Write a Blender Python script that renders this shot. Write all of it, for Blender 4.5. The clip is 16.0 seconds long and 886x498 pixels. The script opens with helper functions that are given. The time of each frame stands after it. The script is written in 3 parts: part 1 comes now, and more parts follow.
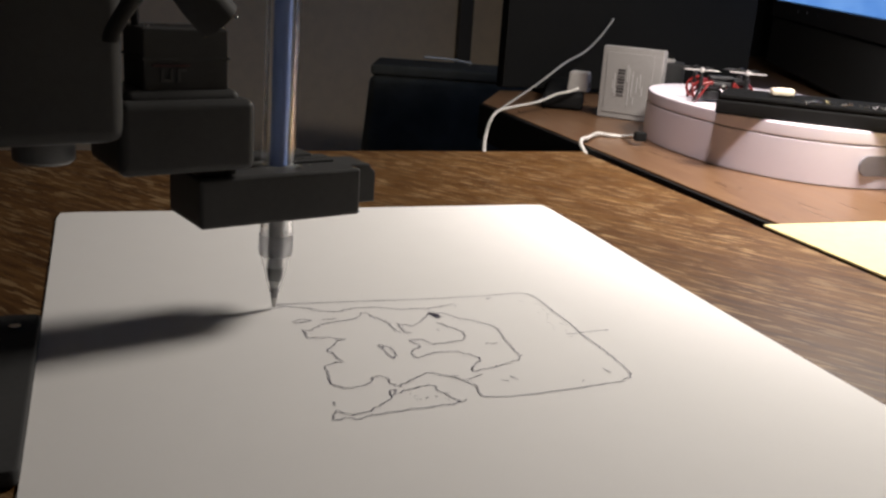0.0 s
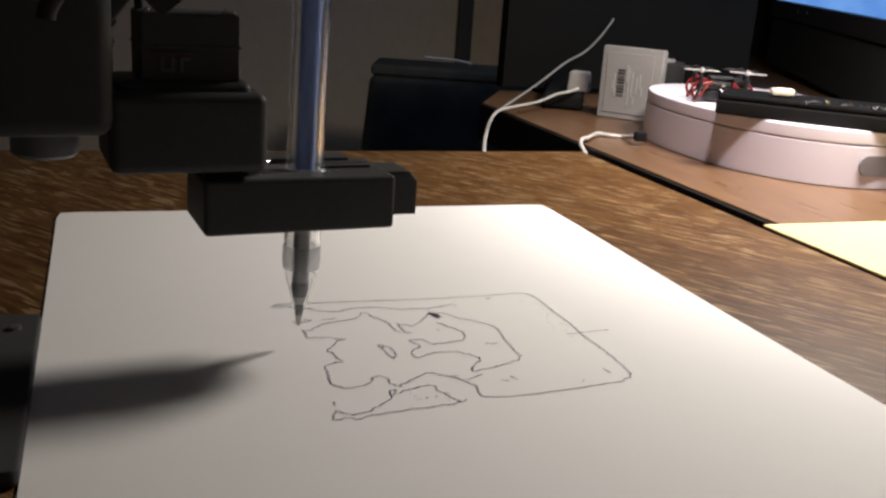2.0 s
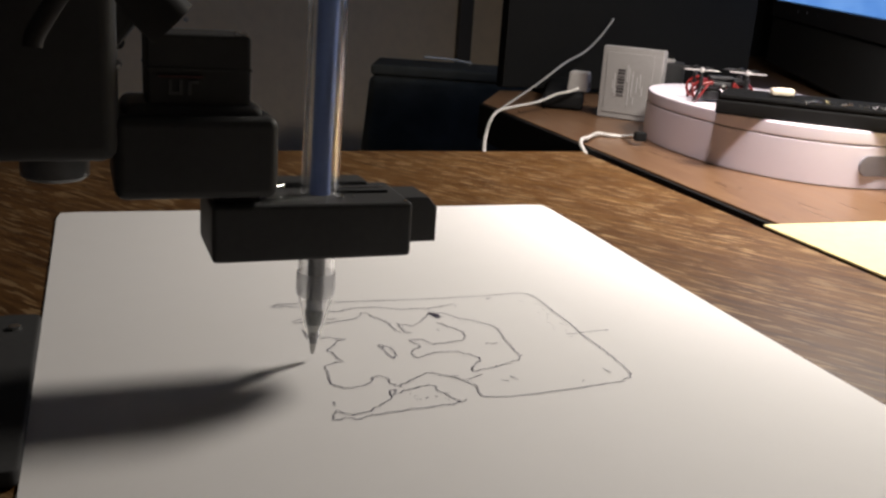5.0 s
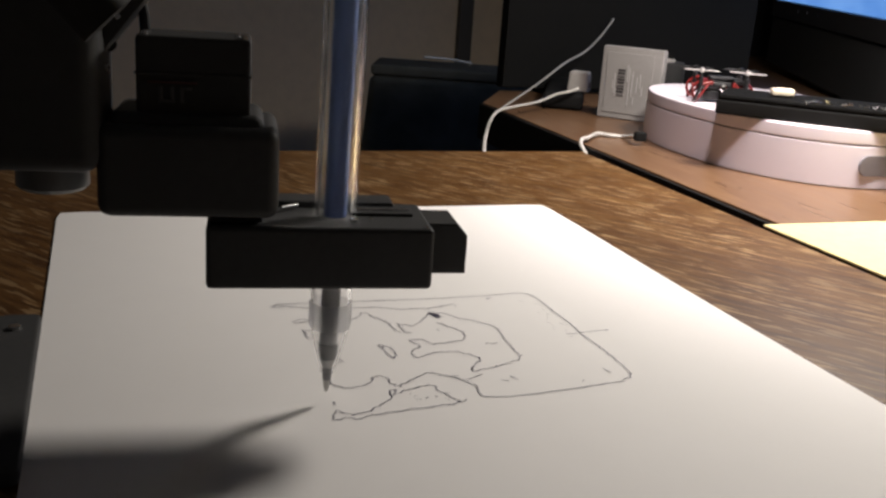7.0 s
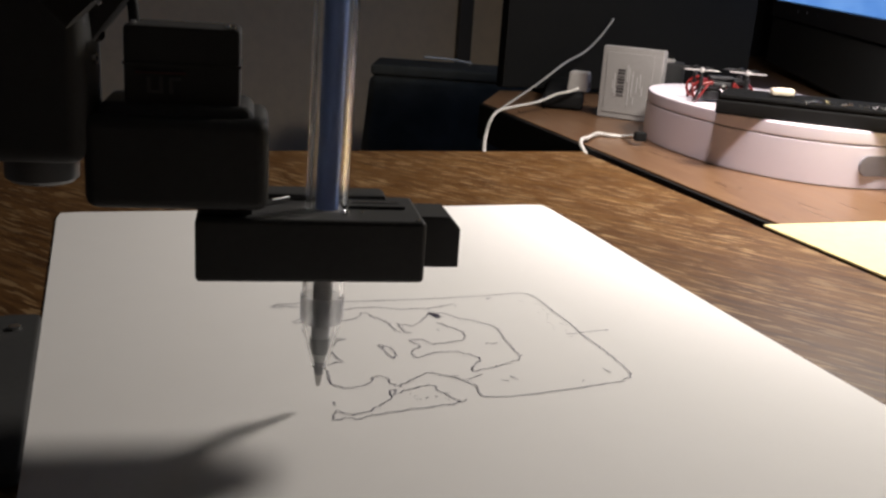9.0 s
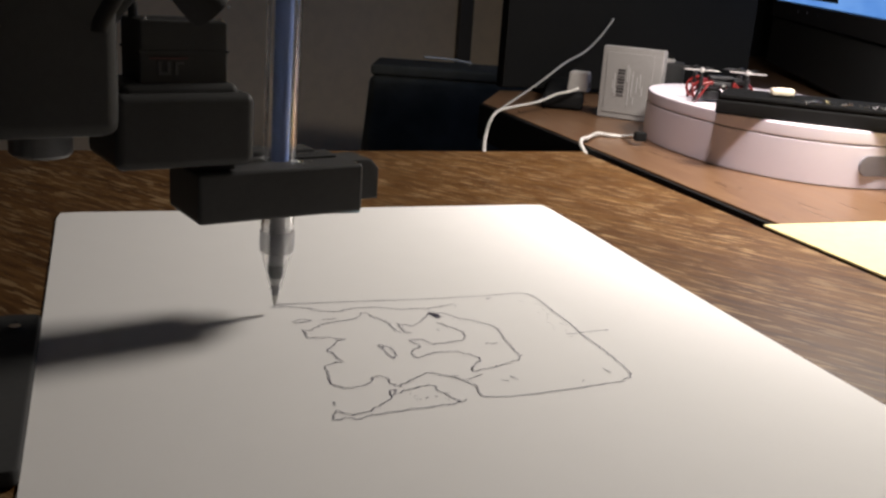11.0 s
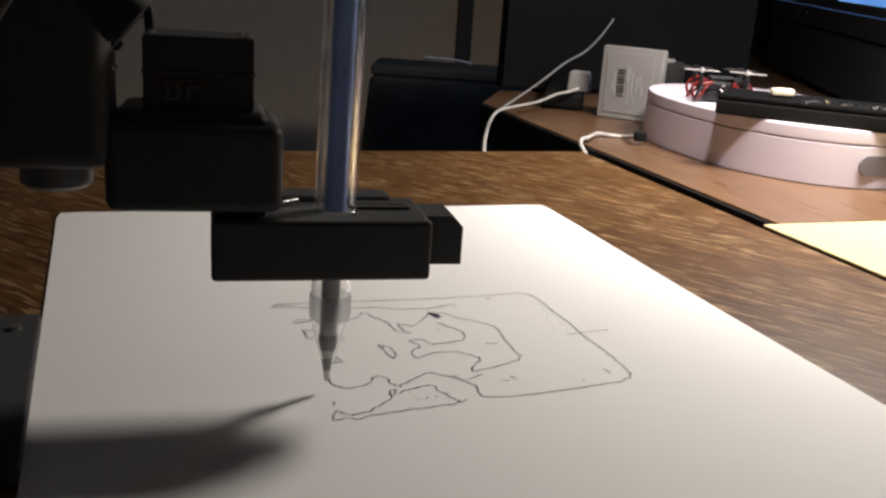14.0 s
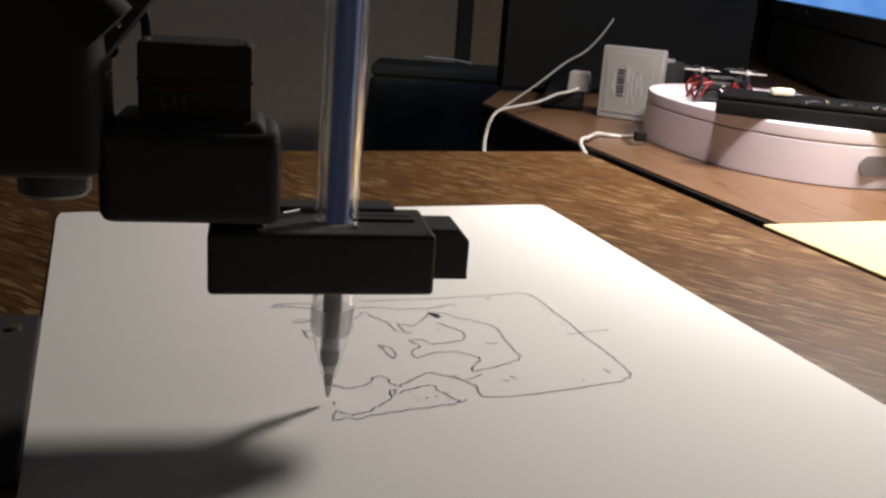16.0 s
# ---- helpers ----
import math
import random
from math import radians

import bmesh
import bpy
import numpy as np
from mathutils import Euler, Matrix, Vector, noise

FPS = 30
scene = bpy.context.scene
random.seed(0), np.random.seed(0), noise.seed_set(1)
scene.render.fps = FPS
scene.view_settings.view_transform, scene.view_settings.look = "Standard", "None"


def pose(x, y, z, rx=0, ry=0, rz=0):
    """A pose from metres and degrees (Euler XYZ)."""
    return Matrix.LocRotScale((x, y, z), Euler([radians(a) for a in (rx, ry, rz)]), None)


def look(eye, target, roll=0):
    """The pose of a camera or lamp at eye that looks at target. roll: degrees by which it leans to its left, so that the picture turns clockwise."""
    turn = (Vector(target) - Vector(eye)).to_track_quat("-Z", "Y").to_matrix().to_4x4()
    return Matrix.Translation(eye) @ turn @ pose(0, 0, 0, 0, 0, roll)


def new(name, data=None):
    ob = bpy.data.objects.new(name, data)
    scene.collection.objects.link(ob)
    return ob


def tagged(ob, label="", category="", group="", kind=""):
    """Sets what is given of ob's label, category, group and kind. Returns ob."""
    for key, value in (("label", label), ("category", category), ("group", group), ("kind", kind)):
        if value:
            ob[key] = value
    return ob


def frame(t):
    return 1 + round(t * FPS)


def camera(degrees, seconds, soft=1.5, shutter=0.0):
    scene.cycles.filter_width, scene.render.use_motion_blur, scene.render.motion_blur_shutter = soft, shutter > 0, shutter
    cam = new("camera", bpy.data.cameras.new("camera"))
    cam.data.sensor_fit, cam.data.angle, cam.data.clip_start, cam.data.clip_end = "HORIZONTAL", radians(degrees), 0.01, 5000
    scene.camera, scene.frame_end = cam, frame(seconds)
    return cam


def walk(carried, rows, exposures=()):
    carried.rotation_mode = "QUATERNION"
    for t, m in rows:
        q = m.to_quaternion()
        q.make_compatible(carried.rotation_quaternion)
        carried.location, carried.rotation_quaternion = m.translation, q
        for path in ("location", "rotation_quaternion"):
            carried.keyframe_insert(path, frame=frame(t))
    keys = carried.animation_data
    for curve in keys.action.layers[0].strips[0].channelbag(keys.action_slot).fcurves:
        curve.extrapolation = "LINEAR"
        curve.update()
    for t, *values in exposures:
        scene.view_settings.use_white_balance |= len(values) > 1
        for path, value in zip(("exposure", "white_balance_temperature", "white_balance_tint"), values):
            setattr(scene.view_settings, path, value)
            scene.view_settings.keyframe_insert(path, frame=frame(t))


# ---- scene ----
EYE = (0.0180, -0.4010, 0.1057)
cam = camera(49.92, 16.0, soft=2.6)
STAND = look(EYE, (0.35176, 0.49838, -0.17659), 4.05)
walk(cam, [(0.0, STAND), (16.0, STAND)])

# ---- light ----
world = bpy.data.worlds.new("dark_room")
world.use_nodes = True
world.node_tree.nodes["Background"].inputs[0].default_value = (0.5, 0.6, 0.8, 1)
world.node_tree.nodes["Background"].inputs[1].default_value = 0.0
scene.world = world
scene.view_settings.exposure = 0.0

desk_light = bpy.data.lights.new("desk_lamp_light", "AREA")
desk_light.shape, desk_light.size = "DISK", 0.11
desk_light.energy, desk_light.color = 2.8, (1.0, 0.93, 0.86)
light_ob = new("desk_lamp_light", desk_light)
light_ob.matrix_world = look((0.423, -0.016, 0.29), (0.49, -0.065, 0.0))
bulb = bpy.data.lights.new("desk_lamp_bulb", "POINT")
bulb.energy, bulb.color, bulb.shadow_soft_size = 2.25, (1.0, 0.92, 0.82), 0.05
new("desk_lamp_bulb", bulb).location = (0.423, -0.016, 0.295)


# a second lamp head that shines down on the side desk
head = bpy.data.lights.new("side_lamp_light", "SPOT")
head.energy, head.color, head.shadow_soft_size = 6.9, (1.0, 0.87, 0.88), 0.02
head.spot_size, head.spot_blend = radians(95), 0.9
new("side_lamp_light", head).matrix_world = look((0.285, -0.06, 0.40), (0.475, -0.02, 0.0))


# ---- materials ----
def nodes_of(name):
    m = bpy.data.materials.new(name)
    m.use_nodes = True
    nt = m.node_tree
    return m, nt, nt.nodes["Principled BSDF"]


def coords(nt, scale):
    tc = nt.nodes.new("ShaderNodeTexCoord")
    mp = nt.nodes.new("ShaderNodeMapping")
    mp.inputs["Scale"].default_value = scale
    nt.links.new(tc.outputs["Object"], mp.inputs["Vector"])
    return mp.outputs["Vector"]


def turned(nt, vector, degrees):
    mp = nt.nodes.new("ShaderNodeMapping")
    mp.inputs["Rotation"].default_value = (0, 0, radians(degrees))
    nt.links.new(vector, mp.inputs["Vector"])
    return mp.outputs["Vector"]


def noise_tex(nt, scale, detail=4, rough=0.6, stretch=(1, 1, 1), turn=0.0):
    n = nt.nodes.new("ShaderNodeTexNoise")
    n.inputs["Scale"].default_value, n.inputs["Detail"].default_value, n.inputs["Roughness"].default_value = scale, detail, rough
    if turn:
        mp = nt.nodes.new("ShaderNodeMapping")
        mp.inputs["Scale"].default_value = stretch
        nt.links.new(turned(nt, coords(nt, (1, 1, 1)), turn), mp.inputs["Vector"])
        nt.links.new(mp.outputs["Vector"], n.inputs["Vector"])
    else:
        nt.links.new(coords(nt, stretch), n.inputs["Vector"])
    return n.outputs["Fac"]


def ramp(nt, fac, stops):
    r = nt.nodes.new("ShaderNodeValToRGB")
    e = r.color_ramp.elements
    while len(e) < len(stops):
        e.new(0.5)
    for el, (at, c) in zip(e, stops):
        el.position, el.color = at, (*c, 1)
    nt.links.new(fac, r.inputs["Fac"])
    return r.outputs["Color"]


def mixed(nt, kind, fac, a, b):
    m = nt.nodes.new("ShaderNodeMix")
    m.data_type, m.blend_type = "RGBA", kind
    for socket, v in ((m.inputs[0], fac), (m.inputs[6], a), (m.inputs[7], b)):
        if isinstance(v, bpy.types.NodeSocket):
            nt.links.new(v, socket)
        else:
            socket.default_value = v
    return m.outputs[2]


def bump(nt, b, height, strength, distance):
    n = nt.nodes.new("ShaderNodeBump")
    n.inputs["Strength"].default_value, n.inputs["Distance"].default_value = strength, distance
    nt.links.new(height, n.inputs["Height"])
    nt.links.new(n.outputs["Normal"], b.inputs["Normal"])


def plain(name, color, rough=0.5, metal=0.0, vary=0.12, scale=60, relief=0.1, depth=0.0002, spec=0.5, grime=0.35):
    """A surface with blotches at two scales, uneven gloss and a fine relief."""
    m, nt, b = nodes_of(name)
    big, fine = noise_tex(nt, scale * 0.2, 3), noise_tex(nt, scale * 6, 5)
    lo, hi = [max(0, c * (1 - vary)) for c in color], [min(1, c * (1 + vary)) for c in color]
    base = ramp(nt, big, [(0.3, lo), (0.7, hi)])
    base = mixed(nt, "MULTIPLY", grime, base, ramp(nt, fine, [(0.25, (0.75,) * 3), (0.6, (1,) * 3)]))
    nt.links.new(base, b.inputs["Base Color"])
    r = nt.nodes.new("ShaderNodeMapRange")
    r.inputs["To Min"].default_value, r.inputs["To Max"].default_value = max(0.02, rough - 0.08), min(1, rough + 0.08)
    nt.links.new(big, r.inputs["Value"])
    nt.links.new(r.outputs["Result"], b.inputs["Roughness"])
    b.inputs["Metallic"].default_value = metal
    b.inputs["Specular IOR Level"].default_value = spec
    bump(nt, b, fine, relief, depth)
    return m


def wood(name, dark, mid, pale, rough, grain=1.0, relief=0.6, turn=0.0, spec=0.75, flecks=0.7):
    """Veneer whose grain runs along y, turned by some degrees, with long dark streaks and short pale pores."""
    m, nt, b = nodes_of(name)
    band = noise_tex(nt, 14 * grain, 5, 0.6, (3.5, 0.45, 1), turn)
    streak = noise_tex(nt, 62 * grain, 4, 0.6, (5.0, 0.50, 1), turn)
    pore = noise_tex(nt, 62 * grain, 2, 0.5, (7.5, 0.95, 1.7), turn)
    where = noise_tex(nt, 14 * grain, 3, 0.6, (2.0, 0.8, 1), turn)
    base = ramp(nt, band, [(0.3, dark), (0.5, mid), (0.72, pale)])
    base = mixed(nt, "MULTIPLY", 0.85 * min(1.0, 0.3 + 2 * relief), base, ramp(nt, streak, [(0.39, (0.42, 0.35, 0.29)), (0.50, (0.80, 0.77, 0.73)), (0.57, (1.0, 1.0, 1.0))]))
    marks = mixed(nt, "MULTIPLY", 1.0, ramp(nt, pore, [(0.55, (0, 0, 0)), (0.60, (0.34, 0.24, 0.13))]), ramp(nt, where, [(0.35, (0.25, 0.25, 0.25)), (0.60, (1, 1, 1))]))
    base = mixed(nt, "SCREEN", flecks * min(1.0, relief * 3), base, marks)
    nt.links.new(base, b.inputs["Base Color"])
    r = nt.nodes.new("ShaderNodeMapRange")
    r.inputs["To Min"].default_value, r.inputs["To Max"].default_value = rough - 0.06, rough + 0.10
    nt.links.new(streak, r.inputs["Value"])
    nt.links.new(r.outputs["Result"], b.inputs["Roughness"])
    b.inputs["Specular IOR Level"].default_value = spec
    bump(nt, b, streak, relief, 0.0004)
    return m


def glow(name, color, strength, vary):
    m, nt, b = nodes_of(name)
    c = ramp(nt, noise_tex(nt, 9, 2, 0.5, (1, 1, 3)), [(0.35, color), (0.65, vary)])
    nt.links.new(c, b.inputs["Emission Color"])
    b.inputs["Emission Strength"].default_value = strength
    b.inputs["Base Color"].default_value = (0.01, 0.01, 0.01, 1)
    b.inputs["Roughness"].default_value = 0.3
    return m


def clear(name, color, rough, ior=1.45):
    m, nt, b = nodes_of(name)
    b.inputs["Base Color"].default_value = (*color, 1)
    b.inputs["Transmission Weight"].default_value = 1.0
    b.inputs["IOR"].default_value = ior
    nt.links.new(ramp(nt, noise_tex(nt, 300, 3), [(0.3, (rough,) * 3), (0.8, (rough * 2.2,) * 3)]), b.inputs["Roughness"])
    return m


DESK_WOOD = wood("desk_veneer", (0.086, 0.0390, 0.0112), (0.102, 0.0485, 0.0145), (0.118, 0.0590, 0.0180), 0.47, 1.0, 0.5, -36.0, 0.20, 0.5)
DESK_WOOD_RED = wood("red_brown_veneer", (0.128, 0.068, 0.035), (0.152, 0.083, 0.044), (0.175, 0.098, 0.053), 0.28, 0.6, 0.05, 0.0, 0.6)
PAPER = plain("white_paper", (0.80, 0.78, 0.76), 0.8, vary=0.006, scale=12, relief=0.012, depth=0.00005, spec=0.2, grime=0.05)
YELLOW = plain("yellow_paper", (0.55, 0.475, 0.24), 0.7, vary=0.03, scale=30, relief=0.05, spec=0.25)
ROD = plain("pale_worn_metal", (0.55, 0.54, 0.52), 0.4, 0.2, 0.08, 200)
THIN_CABLE = plain("grey_white_cable", (0.34, 0.33, 0.31), 0.5, vary=0.08, scale=100)
INK = plain("grey_blue_ink", (0.052, 0.044, 0.095), 0.6, vary=0.3, scale=900, relief=0.0)
TAPE = plain("blue_masking_tape", (0.17, 0.25, 0.29), 0.7, vary=0.12, scale=120, relief=0.4)
ROBOT = plain("satin_black_plastic", (0.056, 0.056, 0.056), 0.46, vary=0.15, scale=80, relief=0.08, spec=0.10)
ROBOT_MATT = plain("matt_black_plastic", (0.052, 0.052, 0.052), 0.6, vary=0.15, scale=80, relief=0.1, spec=0.08)
SMOKE = plain("smoky_grey_plastic", (0.17, 0.175, 0.18), 0.35, vary=0.2, scale=60)
STEEL = plain("bright_steel", (0.75, 0.74, 0.72), 0.22, 1.0, 0.06, 200)
TIP_METAL = plain("grey_tip_metal", (0.42, 0.41, 0.40), 0.32, 1.0, 0.1, 200)
DARK_STEEL = plain("dark_steel", (0.22, 0.22, 0.23), 0.35, 1.0, 0.1, 200)
LOGO = plain("grey_print", (0.060, 0.060, 0.060), 0.6)
REFLECTION_BLUE = plain("blue_grey_reflection", (0.035, 0.035, 0.055), 0.5)
LOGO_RED = plain("red_print", (0.070, 0.022, 0.022), 0.6)
CLEAR = clear("clear_styrene", (0.96, 0.96, 0.96), 0.09)
MILKY = clear("milky_rubber", (0.82, 0.82, 0.83), 0.30, 1.2)
REFILL = plain("blue_ink_tube", (0.13, 0.185, 0.38), 0.3, vary=0.15, scale=60, relief=0.02)
RING = plain("pale_ring_plastic", (0.60, 0.60, 0.60), 0.4)
SLEEVE = plain("dark_sleeve_plastic", (0.17, 0.175, 0.18), 0.4, vary=0.2, scale=200)
GRIP = plain("smoky_grip_core", (0.50, 0.51, 0.53), 0.4, vary=0.25, scale=300)
WHITE = plain("white_plastic", (0.74, 0.68, 0.735), 0.38, vary=0.01, scale=40, relief=0.01, grime=0.06)
SEAM = plain("grey_seam", (0.16, 0.15, 0.155), 0.6)
BUTTON = plain("grey_button", (0.20, 0.185, 0.20), 0.45)
CARD = plain("white_carton", (0.27, 0.258, 0.247), 0.6, vary=0.04, scale=70, spec=0.3)
PRINT = plain("dark_print", (0.06, 0.055, 0.055), 0.6)
PRINT_PALE = plain("pale_print", (0.36, 0.35, 0.34), 0.6)
CABLE = plain("white_cable", (0.52, 0.50, 0.47), 0.45, vary=0.05, scale=100)
BLACK = plain("black_gloss_plastic", (0.012, 0.012, 0.013), 0.42, vary=0.15, scale=50, relief=0.03)
BLACK_MATT = plain("black_laminate", (0.011, 0.011, 0.011), 0.6, vary=0.2, scale=30, spec=0.06)
BOX = plain("black_satin_panel", (0.010, 0.010, 0.010), 0.6, vary=0.15, scale=30, spec=0.06)
CHIN = plain("black_plastic_chin", (0.030, 0.030, 0.030), 0.7, vary=0.15, scale=30, spec=0.05)
DARK_SHEET = plain("black_desk_sheet", (0.012, 0.012, 0.012), 0.85, vary=0.2, scale=60, spec=0.03)
FILM = plain("creased_black_film", (0.006, 0.006, 0.006), 0.8, vary=0.2, scale=45, relief=0.8, depth=0.0012, spec=0.03)
PANEL = plain("dark_laminate", (0.022, 0.022, 0.022), 0.6, vary=0.2, scale=30, spec=0.1)
FABRIC = plain("dark_green_black_cloth", (0.080, 0.082, 0.074), 0.9, vary=0.3, scale=80, relief=0.5, spec=0.2)
PROP = plain("greyish_white_plastic", (0.46, 0.44, 0.43), 0.45, vary=0.1, scale=100)
ADAPTER = plain("off_white_plastic", (0.36, 0.34, 0.32), 0.45, vary=0.05, scale=80)
RED = plain("red_plastic", (0.15, 0.011, 0.010), 0.35, vary=0.1, scale=100)
BEIGE = plain("beige_rubber", (0.62, 0.55, 0.42), 0.5, vary=0.08, scale=100)
WALL = plain("warm_grey_wall_paint", (0.84, 0.68, 0.49), 0.85, vary=0.05, scale=8, relief=0.2, spec=0.2)
# tint of the unseen walls, chosen so their bounce gives bluish fill
WALL_BOUNCE = plain("blue_grey_bounce_wall", (0.74, 0.77, 0.84), 0.85, vary=0.05, scale=8, relief=0.2, spec=0.2)
TRIM = plain("dark_door_trim", (0.10, 0.09, 0.08), 0.6, vary=0.1, scale=20)
CEILING = plain("white_ceiling_paint", (0.80, 0.82, 0.86), 0.9, vary=0.04, scale=8)
FLOOR = plain("dark_carpet", (0.11, 0.10, 0.09), 0.95, vary=0.25, scale=40, relief=0.6, depth=0.002)
SCREEN = glow("blue_screen", (0.10, 0.27, 0.70), 1.0, (0.16, 0.36, 0.80))


# ---- mesh helpers ----
def finish(bm, smooth=None):
    bmesh.ops.recalc_face_normals(bm, faces=bm.faces)
    if smooth is not None:
        lim = radians(smooth)
        for f in bm.faces:
            f.smooth = True
        for e in bm.edges:
            if len(e.link_faces) == 2 and e.calc_face_angle(0) > lim:
                e.smooth = False
    return bm


def mesh(name, bm, material):
    me = bpy.data.meshes.new(name)
    bm.to_mesh(me)
    bm.free()
    me.materials.append(material)
    ob = new(name, me)
    flat = ob.modifiers.new("flat_faces", "WEIGHTED_NORMAL")
    flat.keep_sharp, flat.weight = True, 80
    return ob


def part(name, bm, material, parent, label=""):
    ob = mesh(name, bm, material)
    ob.parent = parent
    return tagged(ob, label=label)


def block(x0, x1, y0, y1, z0, z1, bevel=0.0, seg=2, taper=0.0):
    bm = bmesh.new()
    vs = {}
    for i, x in enumerate((x0, x1)):
        for j, y in enumerate((y0, y1)):
            for k, z in enumerate((z0, z1)):
                s = taper if k else 0.0
                vs[i, j, k] = bm.verts.new((x + (s if i == 0 else -s), y + (s if j == 0 else -s), z))
    for q in (((0, 0, 0), (0, 1, 0), (1, 1, 0), (1, 0, 0)), ((0, 0, 1), (1, 0, 1), (1, 1, 1), (0, 1, 1)),
              ((0, 0, 0), (1, 0, 0), (1, 0, 1), (0, 0, 1)), ((1, 0, 0), (1, 1, 0), (1, 1, 1), (1, 0, 1)),
              ((1, 1, 0), (0, 1, 0), (0, 1, 1), (1, 1, 1)), ((0, 1, 0), (0, 0, 0), (0, 0, 1), (0, 1, 1))):
        bm.faces.new([vs[c] for c in q])
    if bevel:
        bmesh.ops.bevel(bm, geom=bm.edges[:], offset=bevel, segments=seg, affect="EDGES", profile=0.5)
    return finish(bm, 40)


def prism(outline, z0, z1, bevel=0.0, seg=2):
    bm = bmesh.new()
    f = bm.faces.new([bm.verts.new((x, y, z0)) for x, y in outline])
    up = bmesh.ops.extrude_face_region(bm, geom=[f])["geom"]
    for v in up:
        if isinstance(v, bmesh.types.BMVert):
            v.co.z = z1
    bmesh.ops.recalc_face_normals(bm, faces=bm.faces)
    if bevel:
        rim = [e for e in bm.edges if abs(e.verts[0].co.z - e.verts[1].co.z) < 1e-7]
        bmesh.ops.bevel(bm, geom=rim, offset=bevel, segments=seg, affect="EDGES", profile=0.5)
    return finish(bm, 40)


def rounded(x0, x1, y0, y1, r, n=6):
    pts = []
    for cx, cy, a in ((x1 - r, y1 - r, 0), (x0 + r, y1 - r, 90), (x0 + r, y0 + r, 180), (x1 - r, y0 + r, 270)):
        pts += [(cx + r * math.cos(radians(a + 90 * i / n)), cy + r * math.sin(radians(a + 90 * i / n))) for i in range(n + 1)]
    return pts


def lathe(profile, n=32, closed=False):
    """Turns (radius, height) pairs about z."""
    bm = bmesh.new()
    rings = []
    for r, z in profile:
        if r < 1e-7:
            rings.append([bm.verts.new((0, 0, z))] * n)
        else:
            rings.append([bm.verts.new((r * math.cos(2 * math.pi * i / n), r * math.sin(2 * math.pi * i / n), z)) for i in range(n)])
    pairs = list(zip(rings, rings[1:])) + ([(rings[-1], rings[0])] if closed else [])
    for a, b in pairs:
        for i in range(n):
            q = []
            for v in (a[i], a[(i + 1) % n], b[(i + 1) % n], b[i]):
                if v not in q:
                    q.append(v)
            if len(q) > 2:
                bm.faces.new(q)
    return finish(bm, 35)


def moved(bm, m):
    bmesh.ops.transform(bm, matrix=m, verts=bm.verts)
    return bm


def joined(*bms):
    out = bmesh.new()
    for b in bms:
        me = bpy.data.meshes.new("tmp")
        b.to_mesh(me)
        b.free()
        out.from_mesh(me)
        bpy.data.meshes.remove(me)
    return out


def tube(points, radius, n=10, smooth=6):
    """A round cord that glides through the points, with closed ends."""
    P = [Vector(p) for p in points]
    path = []
    for i in range(len(P) - 1):
        a, b, c, d = P[max(i - 1, 0)], P[i], P[i + 1], P[min(i + 2, len(P) - 1)]
        for k in range(smooth):
            t = k / smooth
            path.append(0.5 * (2 * b + (c - a) * t + (2 * a - 5 * b + 4 * c - d) * t * t + (3 * b - a - 3 * c + d) * t ** 3))
    path.append(P[-1])
    bm = bmesh.new()
    rings = []
    side = Vector((0, 0, 1))
    for i, p in enumerate(path):
        way = (path[min(i + 1, len(path) - 1)] - path[max(i - 1, 0)]).normalized()
        side = (side - way * side.dot(way))
        side = side.normalized() if side.length > 1e-4 else way.orthogonal().normalized()
        other = way.cross(side)
        rings.append([bm.verts.new(p + radius * (math.cos(2 * math.pi * k / n) * side + math.sin(2 * math.pi * k / n) * other)) for k in range(n)])
    for a, b in zip(rings, rings[1:]):
        for k in range(n):
            bm.faces.new((a[k], a[(k + 1) % n], b[(k + 1) % n], b[k]))
    bm.faces.new(rings[0])
    bm.faces.new(rings[-1])
    return finish(bm, 50)


def thing(name, m, label, category, group=""):
    ob = new(name)
    ob.empty_display_size = 0.02
    ob.matrix_basis = m
    return tagged(ob, label, category, group)


def setting(name, bm, material, label, category):
    return tagged(mesh(name, bm, material), label, category, kind="structure")


# ---- the room ----
FLOOR_Z = -0.74
setting("floor", block(-2.0, 3.2, -2.2, 1.57, FLOOR_Z - 0.1, FLOOR_Z), FLOOR, "dark carpeted floor below the desks", "floor")
setting("wall_north", block(-2.0, 3.2, 1.42, 1.57, FLOOR_Z, 1.75), WALL, "dim warm grey painted wall behind the desks", "wall")
# unseen walls and ceiling, added to close the room and bounce bluish light
setting("wall_south", block(-2.0, 3.2, -2.2, -2.05, FLOOR_Z, 1.75), WALL_BOUNCE, "added unseen wall, tinted blue-grey to bounce bluish light", "wall")
setting("wall_west", block(-2.0, -1.85, -2.05, 1.42, FLOOR_Z, 1.75), WALL_BOUNCE, "added unseen wall, tinted blue-grey to bounce bluish light", "wall")
setting("wall_east", block(3.05, 3.2, -2.05, 1.42, FLOOR_Z, 1.75), WALL_BOUNCE, "added unseen wall, tinted blue-grey to bounce bluish light", "wall")
setting("ceiling", block(-2.0, 3.2, -2.2, 1.57, 1.75, 1.85), CEILING, "added unseen ceiling, bluish white to bounce light down", "ceiling")
setting("trim", block(0.688, 0.717, 1.40, 1.42, FLOOR_Z, 1.75, 0.004), TRIM, "dark upright trim board on the wall", "trim")

# ---- the two desks ----
desk = thing("desk", pose(0, 0, 0), "mid-brown wood-grain desk with a paper taped on it", "desk")
part("tabletop", block(-0.75, 0.307, -0.95, 0.134, -0.028, 0.0, 0.0012), DESK_WOOD, desk)
